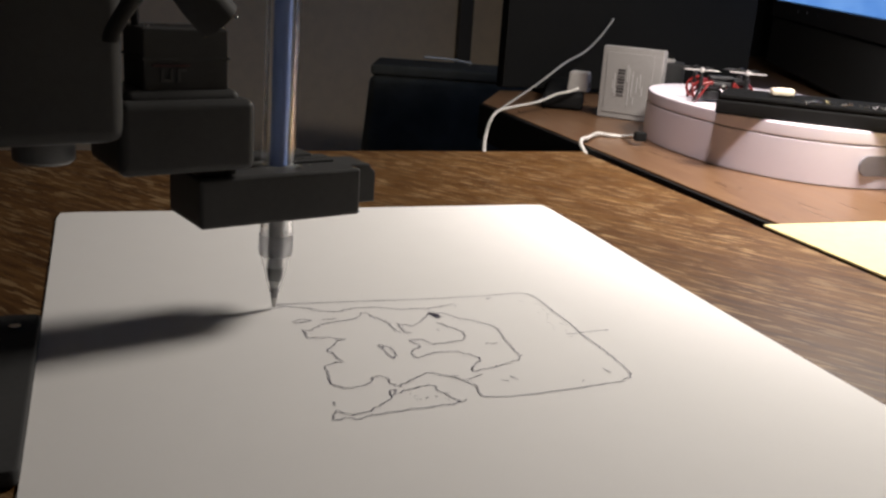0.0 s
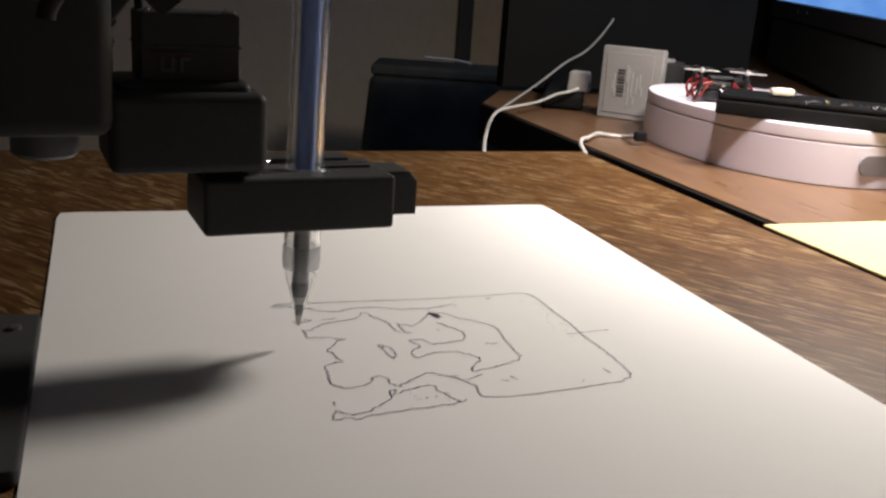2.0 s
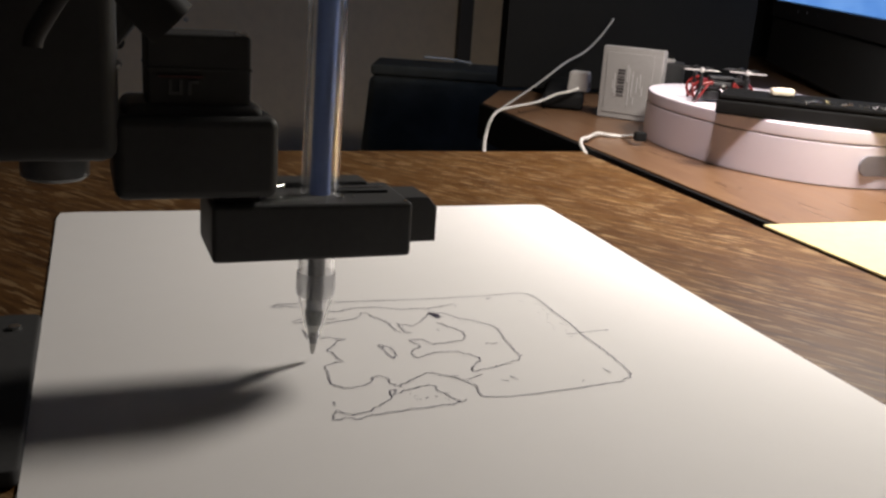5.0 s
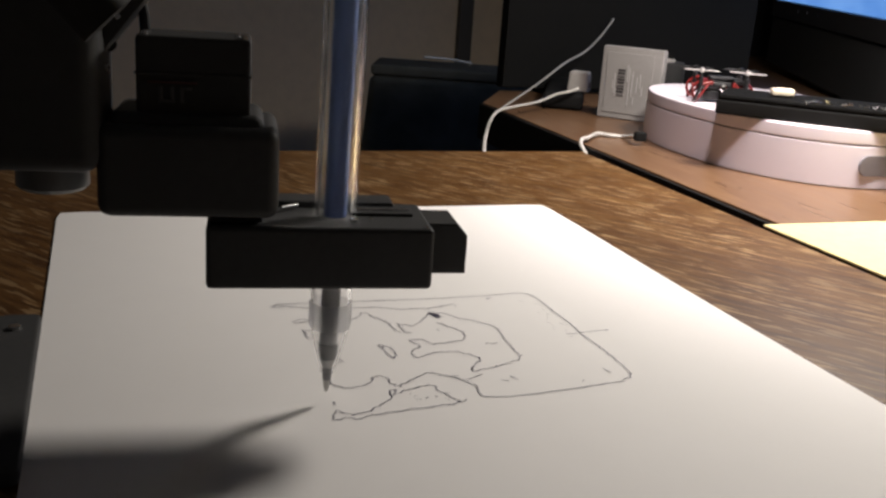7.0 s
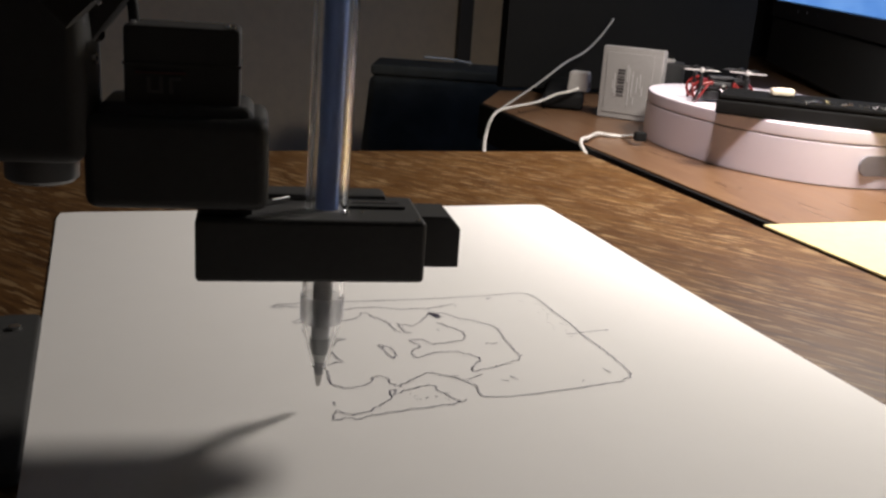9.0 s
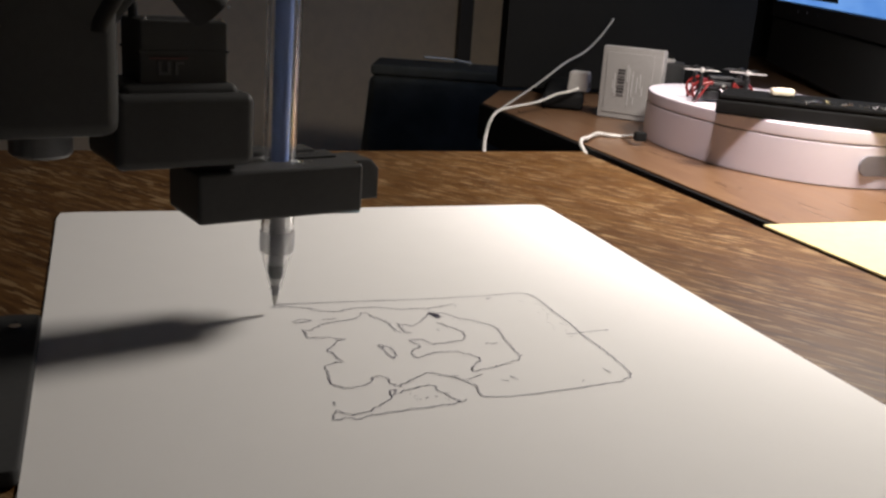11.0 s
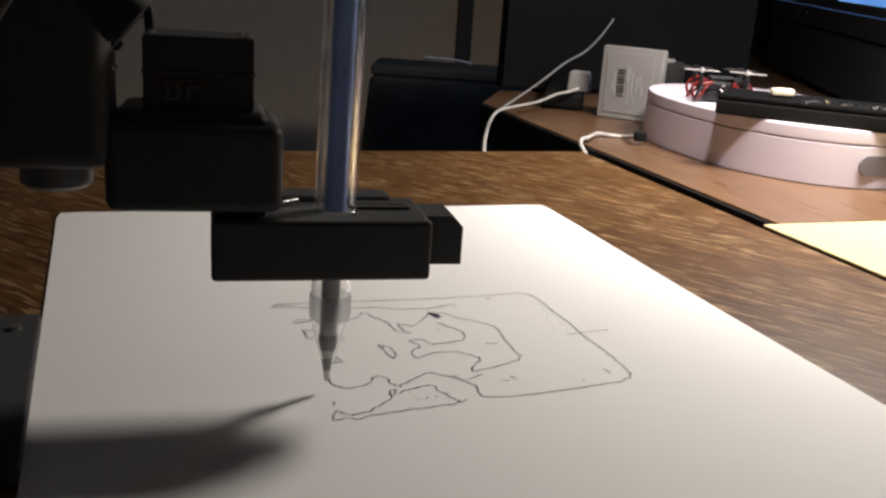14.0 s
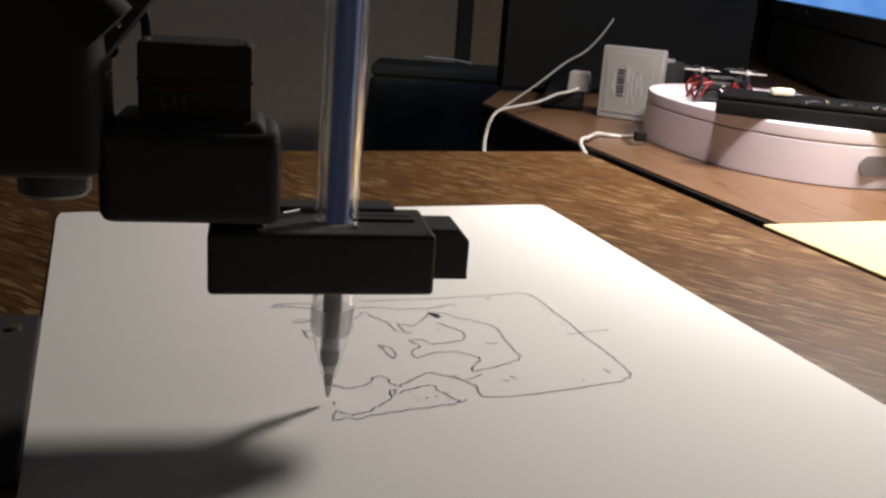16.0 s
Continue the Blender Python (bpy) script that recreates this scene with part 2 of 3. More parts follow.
for x in (-0.70, 0.255):
    for y in (-0.90, 0.085):
        part("leg", block(x, x + 0.045, y, y + 0.045, FLOOR_Z, -0.029, 0.002), BLACK_MATT, desk, "black desk leg")

side_desk = thing("side_desk", pose(0, 0, 0), "reddish-brown veneered desk standing beside the brown desk", "desk")
part("tabletop", prism(((0.3210, -0.95), (1.9, -0.95), (1.9, 0.98), (0.66, 0.98), (0.66, 0.43), (0.372, 0.43), (0.3210, 0.345)), -0.028, 0.0, 0.001), DESK_WOOD_RED, side_desk)
part("edge_band", block(0.3180, 0.3207, -0.95, 0.344, -0.030, -0.001, 0.0005), BLACK_MATT, side_desk, "black edge band along the tabletop")
for x in (0.36, 1.8):
    for y in (-0.90, 0.29):
        part("leg", block(x, x + 0.045, y, y + 0.045, FLOOR_Z, -0.029, 0.002), BLACK_MATT, side_desk, "black desk leg")


# ---- sheets on the desk ----
def sheet(x0, x1, y0, y1, r, lift, bow=0.0):
    """A thin sheet with rounded corners whose back corners rise a little."""
    bm = bmesh.new()
    nx, ny = 24, 30
    grid = [[None] * (ny + 1) for _ in range(nx + 1)]
    for i in range(nx + 1):
        for j in range(ny + 1):
            x, y = x0 + (x1 - x0) * i / nx, y0 + (y1 - y0) * j / ny
            u, v = 1 - i / nx, j / ny
            x -= bow * (1 - u) * math.sin(math.pi * v) ** 2
            z = 0.0004 + lift * max(0, v - 0.8) ** 2 * max(0, u - 0.7) ** 2 * 260
            if (i in (0, nx)) and (j in (0, ny)):
                x += r * (1 if i == 0 else -1) * 0.3
                y += r * (1 if j == 0 else -1) * 0.3
            grid[i][j] = bm.verts.new((x, y, z))
    for i in range(nx):
        for j in range(ny):
            bm.faces.new((grid[i][j], grid[i + 1][j], grid[i + 1][j + 1], grid[i][j + 1]))
    bmesh.ops.recalc_face_normals(bm, faces=bm.faces)
    if bm.faces[0].normal.z < 0:
        bmesh.ops.reverse_faces(bm, faces=bm.faces)
    low = bmesh.ops.extrude_face_region(bm, geom=bm.faces[:])["geom"]
    for g in low:
        if isinstance(g, bmesh.types.BMVert):
            g.co.z += 0.0002
    return finish(bm, 40)


tagged(mesh("paper_sheet", sheet(0.0, 0.2159, -0.2794, 0.0, 0.004, 0.0003, 0.0011), PAPER),
       "white sheet of paper with a line drawing taped to the desk", "paper")
tagged(mesh("yellow_paper", prism(rounded(0.3078, 0.56, -0.36, -0.0465, 0.001, 3), 0.0003, 0.0012, 0.0002), YELLOW),
       "pale yellow paper pad lying across the gap between the desks", "paper")
tagged(mesh("tape", sheet(0.080, 0.1235, -0.0095, 0.010, 0.001, 0.0), TAPE),
       "strip of blue masking tape holding down the paper", "tape").location.z = 0.0006

# the drawing: strokes in millimetres from its lower left corner
STROKES = (
    ((0.4, 82.2), (14.1, 81.7), (28.8, 81.1), (55.7, 79.9), (72.1, 80.3), (82.9, 81.1), (87.1, 79.9), (88.3, 75.1), (88.3, 62.9), (88.8, 51.5), (88.4, 44.7), (88.3, 40.0), (88.6, 37.6), (88.9, 30.8), (88.9, 17.3), (88.2, 12.3), (86.0, 9.6), (83.4, 8.2), (72.6, 6.9), (56.7, 5.3), (48.6, 5.2), (42.6, 6.0), (41.2, 7.3), (41.6, 10.4), (42.2, 13.1), (40.9, 14.8), (39.4, 16.5)),
    ((39.4, 16.5), (38.0, 19.4), (34.2, 22.3), (32.3, 23.0), (29.1, 21.8), (25.1, 18.9), (21.8, 16.3), (20.7, 19.0), (19.8, 22.4), (18.4, 23.8), (16.7, 23.4), (15.6, 20.7), (12.7, 18.7), (10.3, 18.1), (8.9, 17.4), (6.7, 18.8), (5.1, 21.6), (5.2, 27.0), (6.0, 32.5)),
    ((6.1, 33.2), (8.7, 33.9), (10.7, 34.7), (10.0, 38.4), (9.5, 41.8), (8.6, 42.7), (10.5, 46.2), (13.5, 49.1), (15.5, 50.5), (12.8, 51.8), (5.5, 53.1), (4.9, 55.8), (5.3, 58.9), (7.6, 59.0), (10.2, 61.8), (13.4, 63.7), (17.5, 64.9), (21.2, 65.3), (23.8, 67.3), (26.1, 70.5), (27.7, 70.2), (28.6, 66.1), (31.3, 62.7), (31.9, 58.7), (32.1, 54.5), (34.1, 52.8), (36.2, 52.0)),
    ((34.4, 59.8), (34.2, 55.5), (34.9, 53.6)),
    ((34.5, 58.3), (36.4, 58.5), (38.3, 57.2), (41.3, 59.6), (44.4, 63.6), (46.9, 67.2), (47.6, 64.6), (48.6, 61.9)),
    ((46.9, 67.2), (48.4, 65.5), (46.9, 64.2), (48.7, 62.9), (47.2, 66.2)),
    ((47.3, 68.2), (51.8, 66.0), (53.5, 62.6), (60.8, 56.5), (63.1, 53.7), (63.9, 50.2), (63.1, 44.7), (62.4, 37.6), (62.1, 32.9), (62.4, 29.9), (60.6, 27.3), (56.2, 25.3), (52.1, 23.6), (47.6, 22.9), (44.4, 22.3), (46.2, 25.5), (48.7, 27.4), (49.4, 31.0), (47.5, 33.8), (44.0, 36.1), (39.0, 36.5), (35.0, 34.8), (32.1, 33.6), (31.6, 35.8), (32.4, 39.0), (35.2, 40.6), (34.9, 43.7), (33.9, 46.5), (38.0, 46.7), (39.3, 42.5), (44.5, 42.4), (48.3, 43.1), (51.4, 45.7), (52.2, 49.7), (49.7, 54.4), (46.5, 58.8)),
    ((24.0, 44.3), (24.7, 39.5), (25.6, 34.0), (26.9, 37.4), (26.8, 42.1), (25.2, 43.6), (24.0, 44.3)),
    ((20.6, 14.4), (19.1, 14.4), (18.1, 11.5), (19.8, 12.2), (20.6, 14.4)),
    ((18.1, 11.1), (16.0, 7.9), (12.8, 5.3), (8.7, 3.3), (6.5, 3.1), (4.0, 4.5), (3.0, 6.0), (1.7, 3.5), (1.2, 1.4), (6.7, 1.2), (14.1, 2.2), (26.2, 3.3), (32.4, 3.7), (34.5, 4.6), (36.3, 5.2)),
    ((35.0, 4.5), (33.6, 7.1), (32.4, 10.4), (31.0, 12.1), (31.2, 14.8), (29.6, 15.8), (26.1, 14.7), (22.8, 14.0), (20.6, 12.7)),
    ((2.8, 79.6), (0.8, 79.0), (-0.7, 80.1), (1.0, 81.4), (3.0, 80.2), (8.0, 78.4), (12.6, 74.6), (17.5, 72.3), (21.6, 74.3), (29.3, 75.7), (37.7, 72.3), (46.8, 70.9), (57.6, 74.1)),
    ((3.1, 66.8), (6.0, 68.2), (9.2, 66.7), (6.3, 65.3), (3.2, 65.3)),
    ((83.4, 42.6), (89.7, 43.5), (99.1, 44.3)),
    ((55.6, 40.1), (59.7, 39.8)),
    ((50.2, 15.2), (52.1, 14.1)),
    ((53.8, 16.8), (54.7, 14.7)),
    ((81.9, 16.6), (82.7, 14.1)),
    ((3.3, 10.7), (2.9, 8.9)),
    ((85.2, 60.2), (85.7, 59.6)),
    ((84.9, 70.0), (85.5, 69.3)),
    ((85.6, 52.0), (86.3, 50.9)),
    ((45.1, 52.8), (45.6, 52.2)),
    ((29.2, 9.0), (29.8, 8.5)),
    ((26.5, 8.8), (27.1, 8.7)),
    ((70.5, 77.1), (72.4, 78.0)),
    ((52.3, 72.2), (53.0, 72.1)),
    ((57.5, 72.5), (58.8, 72.8)),
    ((71.8, 10.0), (72.9, 10.2)),
    ((41.9, 17.5), (46.3, 19.7)),
)


def ink_line(points, width, shake):
    """A flat, slightly trembling ribbon of ink on the paper."""
    bm = bmesh.new()
    pts = []
    for (ax, ay), (bx, by) in zip(points, points[1:]):
        n = max(1, int(math.hypot(bx - ax, by - ay) / 0.7))
        for k in range(n):
            pts.append((ax + (bx - ax) * k / n, ay + (by - ay) * k / n))
    pts.append(points[-1])
    wob = [(x + 0.62 * noise.noise((x * 1.3, y * 1.3, 3)) + shake * noise.noise((x * 0.5, y * 0.5, 21)),
            y + 0.62 * noise.noise((x * 1.3, y * 1.3, 9)) + shake * noise.noise((x * 0.5, y * 0.5, 27))) for x, y in pts]
    left, right = [], []
    for i, (x, y) in enumerate(wob):
        a, b = wob[max(i - 1, 0)], wob[min(i + 1, len(wob) - 1)]
        dx, dy = b[0] - a[0], b[1] - a[1]
        d = math.hypot(dx, dy) or 1
        w = width * (0.8 + 0.45 * noise.noise((x * 0.7, y * 0.7, 5)))
        left.append(bm.verts.new(((67 + x - dy / d * w) / 1000, (-201.1 + y + dx / d * w) / 1000, 0.0008)))
        right.append(bm.verts.new(((67 + x + dy / d * w) / 1000, (-201.1 + y - dx / d * w) / 1000, 0.0008)))
    for i in range(len(wob) - 1):
        bm.faces.new((left[i], right[i], right[i + 1], left[i + 1]))
    bmesh.ops.recalc_face_normals(bm, faces=bm.faces)
    for f in bm.faces:
        if f.normal.z < 0:
            f.normal_flip()
    return bm


rng_ink = random.Random(11)
drawing = thing("line_drawing", pose(0, 0, 0), "thin grey-blue outline drawing in ink on white paper", "drawing")
for k, s in enumerate(STROKES):
    part("stroke", ink_line(s, 0.175, 0.25 if k == 0 else 0.9 if len(s) > 12 else 0.4), INK, drawing)
# faint specks inside the frame of the drawing
for k in range(16):
    x, y = rng_ink.uniform(80.5, 87.0), 41.0 + 2.2 * k + rng_ink.uniform(-1, 1)
    part("stroke", ink_line(((x, y), (x + rng_ink.uniform(0.3, 0.9), y - rng_ink.uniform(0.2, 1.0))), 0.09, 0.1), INK, drawing)
for k in range(8):
    x, y = rng_ink.uniform(22.0, 34.0), rng_ink.uniform(5.5, 12.0)
    part("stroke", ink_line(((x, y), (x + rng_ink.uniform(0.3, 0.8), y - rng_ink.uniform(0.1, 0.6))), 0.09, 0.1), INK, drawing)
# a dense scribble where the pen went to and fro, and a few faint hatches
for k in range(5):
    part("stroke", ink_line(((46.6 + 0.2 * k, 67.6 - 0.9 * k), (48.3 + 0.3 * k, 66.8 - 0.9 * k), (49.4 + 0.1 * k, 64.9 - 0.5 * k)), 0.30, 0.3), INK, drawing)
for k in range(4):
    part("stroke", ink_line(((12.4 + 0.9 * k, 66.2 + 0.5 * k), (14.6 + 0.9 * k, 67.1 - 0.3 * k)), 0.10, 0.3), INK, drawing)
    part("stroke", ink_line(((36.5 + 1.0 * k, 21.0 - 1.3 * k), (38.8 + 0.8 * k, 19.8 - 1.2 * k)), 0.10, 0.4), INK, drawing)


# ---- white oval case with the things on it ----
CASE_TOP = 0.0335


def oval(cx, cy, a, b, p=2.25, n=72):
    pts = []
    for i in range(n):
        c, s = math.cos(2 * math.pi * i / n), math.sin(2 * math.pi * i / n)
        pts.append((cx + a * math.copysign(abs(c) ** (2 / p), c), cy + b * math.copysign(abs(s) ** (2 / p), s)))
    return pts


case = thing("oval_case", pose(0.4475, 0.127, 0), "white oval plastic case with a seam, standing on the side desk", "case")
part("body", prism(oval(0, 0, 0.0745, 0.106), 0.0003, 0.0247, 0.0006), WHITE, case)
part("seam", prism(oval(0, 0, 0.0735, 0.105), 0.0247, 0.0253), SEAM, case, "thin grey seam")
part("lid", prism(oval(0, 0, 0.0745, 0.106), 0.0253, CASE_TOP, 0.0012, 3), WHITE, case, "white lid with rounded rim")
slot = part("button", moved(prism(rounded(-0.013, 0.013, -0.0060, 0.0060, 0.0058), -0.0008, 0.0008, 0.0003), pose(-0.0105, -0.1052, 0.0138, 90, 0, -4)), BUTTON, case, "recessed grey oval button")

slab = thing("black_slab", pose(0.3635, 0.081, CASE_TOP, 0, 0, -41.6), "flat black plastic device lying on the white case", "device")
part("body", block(0, 0.26, 0, 0.05, 0.0002, 0.0085, 0.0012), BLACK_MATT, slab)
part("cover", block(0.0006, 0.259, 0.0006, 0.049, 0.0087, 0.0118, 0.0012), FILM, slab, "creased glossy black film")

tagged(mesh("eraser", moved(block(-0.0070, 0.0070, -0.003, 0.003, 0, 0.0052, 0.0018, 3), pose(0.4035, 0.073, CASE_TOP + 0.0119, 0, 0, -20)), BEIGE),
       "small beige rubber piece lying on the black device", "eraser")


def quadcopter(m):
    q = thing("toy_quadcopter", m, "tiny red and black toy quadcopter with white propellers", "drone")
    part("body", joined(block(-0.0125, 0.0130, -0.0060, 0.0065, 0.0085, 0.0140, 0.0020), block(-0.0080, 0.0085, -0.0045, 0.0045, 0.0140, 0.0172, 0.0012)), BLACK, q, "black body shell")
    part("battery", block(-0.0110, 0.0110, -0.0060, 0.0060, 0.0015, 0.0080, 0.001), BLACK, q, "black battery under the body")
    part("side_bar", tube([(-0.0200, -0.0090, 0.0110), (-0.0120, -0.0098, 0.0122), (-0.0060, -0.0085, 0.0135)], 0.0013, 8, 3), RED, q, "bright red side bar")
    part("nose", block(0.0065, 0.0160, -0.0085, -0.0020, 0.0085, 0.0145, 0.0018), RED, q, "dark red nose")
    part("camera_eye", moved(lathe([(0, 0), (0.0023, 0), (0.0023, 0.002), (0.0014, 0.003), (0, 0.003)], 16), pose(0.0010, -0.0062, 0.0100, 90, 0, 0)), STEEL, q, "silver round eye")
    for sx in (-1, 1):
        for sy in (-1, 1):
            x, y = sx * 0.0145, sy * 0.0110
            arm = part("arm", tube([(sx * 0.007, sy * 0.005, 0.0125), (sx * 0.012, sy * 0.009, 0.0145), (x, y, 0.0140)], 0.0015, 8, 3), RED if sx < 0 else BLACK, q)
            part("guard", tube([(x * 0.98, y, 0.0150), (x * 1.32, y * 1.04, 0.0095), (x * 1.18, y * 1.0, 0.0020)], 0.0009, 8, 3), RED, arm, "bent red guard")
            part("strut", tube([(x * 0.62, y * 0.9, 0.0125), (x * 0.86, y * 1.06, 0.0070), (x * 1.10, y * 1.04, 0.0016)], 0.0008, 8, 3), RED, arm, "thin red strut")
            part("motor", moved(lathe([(0, 0.0105), (0.0017, 0.0105), (0.0017, 0.0170), (0.0008, 0.0175), (0.0008, 0.0205), (0, 0.0205)], 14), pose(x, y, 0)), BLACK, arm, "black motor")
            part("propeller", moved(joined(prism(((-0.0115, -0.0006), (-0.0080, -0.0016), (-0.0015, -0.0008), (0.0015, -0.0014), (0.0080, -0.0006), (0.0115, 0.0004), (0.0080, 0.0016), (0.0015, 0.0008), (-0.0015, 0.0014), (-0.0080, 0.0006)), 0.0205, 0.0213, 0.0002),
                                           lathe([(0, 0.0195), (0.0014, 0.0195), (0.0014, 0.0222), (0, 0.0226)], 12)),
                                    pose(x, y, 0, 0, 0, -12 + 9 * sx * sy)), PROP if sy < 0 else BLACK, arm, "plastic propeller")
            part("foot", tube([(x, y, 0.0110), (x * 1.10, y * 1.1, 0.0050), (x * 1.22, y * 1.18, 0.0011)], 0.0011, 8, 2), BLACK, arm, "black foot")
    return q


quadcopter(pose(0.4000, 0.1310, CASE_TOP, 0, 0, -24))

# sparkles on the slab's creased film, modelled as small steel shards
rng = random.Random(4)
P0, ALONG = Vector((0.402, 0.051, CASE_TOP + 0.0126)), Vector((0.748, -0.664, 0))
shards = []
for k in range(22):
    a, b = rng.uniform(0.0010, 0.0028), rng.uniform(0.0005, 0.0012)
    shards.append(moved(block(-a, a, -b, b, -0.00015, 0.00015), Matrix.Translation(P0 + ALONG * (0.0030 * k) + Vector((rng.uniform(-1, 1) * 0.0015, rng.uniform(-1, 1) * 0.0015, rng.uniform(0, 0.0010))))
                        @ pose(0, 0, 0, rng.uniform(-50, 50), rng.uniform(-35, 35), rng.uniform(-75, 10))))
tagged(mesh("film_glints", joined(*shards), STEEL), "row of silver shards standing in for glints on the creased black film", "foil")

# ---- things behind the case on the side desk ----
carton = thing("carton", pose(0.3934, 0.2788, 0, 0, 0, -49.6), "small white carton with a printed barcode standing upright", "box")
part("body", block(0, 0.0495, 0, 0.010, 0.0003, 0.0565, 0.0012), CARD, carton)
lab = part("label_panel", block(0.0045, 0.0425, -0.0006, 0.0002, 0.005, 0.052, 0.0002), CARD, carton, "paler label with print")
for i in range(9):
    part("barcode_bar", block(0.0145, 0.0205, -0.0010, -0.0005, 0.0185 + i * 0.0024, 0.0185 + i * 0.0024 + (0.0017 if i % 3 else 0.0011)), PRINT, lab, "dark bar of a barcode")
for x, z0, z1 in ((0.0115, 0.020, 0.036), (0.0235, 0.012, 0.041), (0.0262, 0.018, 0.038), (0.0300, 0.022, 0.034), (0.0325, 0.026, 0.037), (0.0105, 0.024, 0.030), (0.0128, 0.018, 0.024), (0.0282, 0.013, 0.019), (0.0218, 0.030, 0.043), (0.0345, 0.020, 0.027)):
    part("print_line", block(x, x + 0.0011, -0.0010, -0.0005, z0, z1), PRINT_PALE, lab, "pale line of print")

strip = thing("power_strip", pose(0.392, 0.300, 0, 0, 0, 62), "black power strip lying on the side desk", "power strip")
part("body", block(0, 0.125, 0, 0.034, 0.0003, 0.0150, 0.004, 3), BLACK_MATT, strip)
adapter = thing("usb_adapter", pose(0.3945, 0.3155, 0.0151, 0, 0, 52), "small white USB charger plugged into a black strip", "charger")
part("body", block(-0.0085, 0.0085, -0.009, 0.009, 0.0, 0.0165, 0.002, 3, 0.0012), ADAPTER, adapter)
part("port", block(-0.004, 0.001, -0.0094, -0.008, 0.003, 0.008, 0.0005), PRINT, adapter, "dark USB port")

roll = thing("grey_roll", pose(0.4425, 0.262, 0), "dim grey roll standing behind the white carton", "roll")
part("core", lathe([(0.0045, 0.0004), (0.0058, 0.0004), (0.0058, 0.049), (0.0045, 0.049)], 24, True), CARD, roll)
part("body", lathe([(0.006, 0.0003), (0.014, 0.0003), (0.014, 0.045), (0.013, 0.047), (0.006, 0.047)], 36, True), PANEL, roll)

box = thing("electronics_panel", pose(0.3644, 0.410, 0), "flat black electronics panel standing upright on the side desk", "electronics")
part("body", block(0, 0.268, 0.004, 0.014, 0.004, 0.1130, 0.002), BOX, box)
part("front_panel", block(0.001, 0.267, 0, 0.0038, 0.005, 0.1120, 0.0015), BOX, box)
for x in (0.040, 0.190):
    part("foot", block(x, x + 0.018, -0.002, 0.018, 0.0003, 0.0042), BLACK_MATT, box)

# black sheet added to stand in for the unlit part of the desk
tagged(mesh("desk_dark_sheet", prism(rounded(0.535, 0.80, -0.05, 0.400, 0.01, 4), 0.0003, 0.0024, 0.0006), DARK_SHEET), "flat black sheet added to darken the side desk before the monitor", "mat")
setting("desk_back_panel", block(0.76, 1.9, 0.94, 0.96, 0.001, 0.60, 0.002), PANEL, "black panel along the back of the side desk", "panel")

# monitor turned away from the wall
A, Bp = Vector((0.688, 0.300, 0.0884)), Vector((0.884, 0.700, 0.0957))
along = (Bp - A).normalized()
up = (Vector((0, 0, 1)) - along * along.z).normalized()
out = along.cross(up)
if out.dot(Vector(EYE) - A) < 0:
    out = -out
MON = Matrix.Translation(A) @ Matrix((along, -out, up)).transposed().to_4x4()
monitor = thing("monitor", MON, "black monitor with a glowing blue screen on the side desk", "monitor")
part("housing", block(-0.12, 0.48, 0.004, 0.030, -0.022, 0.345, 0.004), BLACK, monitor)
part("bezel", joined(block(-0.12, 0.48, 0.0, 0.0038, -0.022, -0.0004, 0.001), block(-0.12, -0.11, 0.0, 0.0038, 0.0, 0.345, 0.001), block(0.47, 0.48, 0.0, 0.0038, 0.0, 0.345, 0.001), block(-0.1098, 0.4698, 0.0, 0.0038, 0.335, 0.345, 0.001)), BLACK, monitor)
part("screen", block(-0.1098, 0.4698, 0.0016, 0.0037, 0.0002, 0.3348), SCREEN, monitor, "glowing blue screen")
shown = part("dark_window", block(0.169, 0.4690, 0.0010, 0.0014, 0.0004, 0.050), BLACK, monitor, "dark window on the screen")
strip_bar = part("dark_bar", block(-0.1090, 0.4690, 0.0004, 0.0008, 0.0004, 0.0100), BLACK, monitor, "dark bar along the screen")
part("chin", block(-0.12, 0.48, 0.002, 0.028, -0.0845, -0.0225, 0.002), CHIN, monitor, "deep matt black lower panel")
# faint bluish reflections in the bezel, set as small coloured chips
for x in (0.235, 0.285, 0.330):
    part("bezel_reflection", block(x, x + 0.004, -0.0006, 0.0002, -0.0110, -0.0070, 0.0002), REFLECTION_BLUE, monitor, "small dim blue-grey reflection painted on the bezel")
part("stand_neck", block(0.15, 0.21, 0.041, 0.060, -0.0850, 0.10, 0.003), BLACK, monitor)
part("stand_foot", block(0.06, 0.30, 0.015, 0.19, -0.0930, -0.0855, 0.002), BLACK, monitor)

# ---- trunk behind the brown desk ----
trunk = thing("storage_trunk", pose(0.346, 0.80, 0, 0, 0, -21), "dark cloth-covered trunk standing behind the brown desk", "trunk")
part("body", block(-0.055, 0.36, -0.055, 0.155, FLOOR_Z + 0.001, -0.032, 0.010, 4, 0.055), FABRIC, trunk)
part("lid", block(0.001, 0.304, 0.001, 0.099, -0.0322, -0.0180, 0.004, 3), FABRIC, trunk)
UNTURN = pose(0.346, 0.80, 0, 0, 0, -21).inverted()
handle = part("handle", moved(tube([(0.4147, 0.7900, -0.0061), (0.4539, 0.7900, -0.0084), (0.4796, 0.7900, -0.0119)], 0.0017, 8), UNTURN), ROD, trunk, "thin metal handle rod")
part("end_cap", moved(lathe([(0, -0.003), (0.0028, -0.0015), (0.003, 0.001), (0, 0.003)], 14), UNTURN @ pose(0.4796, 0.7900, -0.0119)), ROD, handle, "bright round end cap")


# ---- cables ----
def cord(name, points, radius, material, label):
    return tagged(mesh(name, tube(points, radius), material), label, "cable")


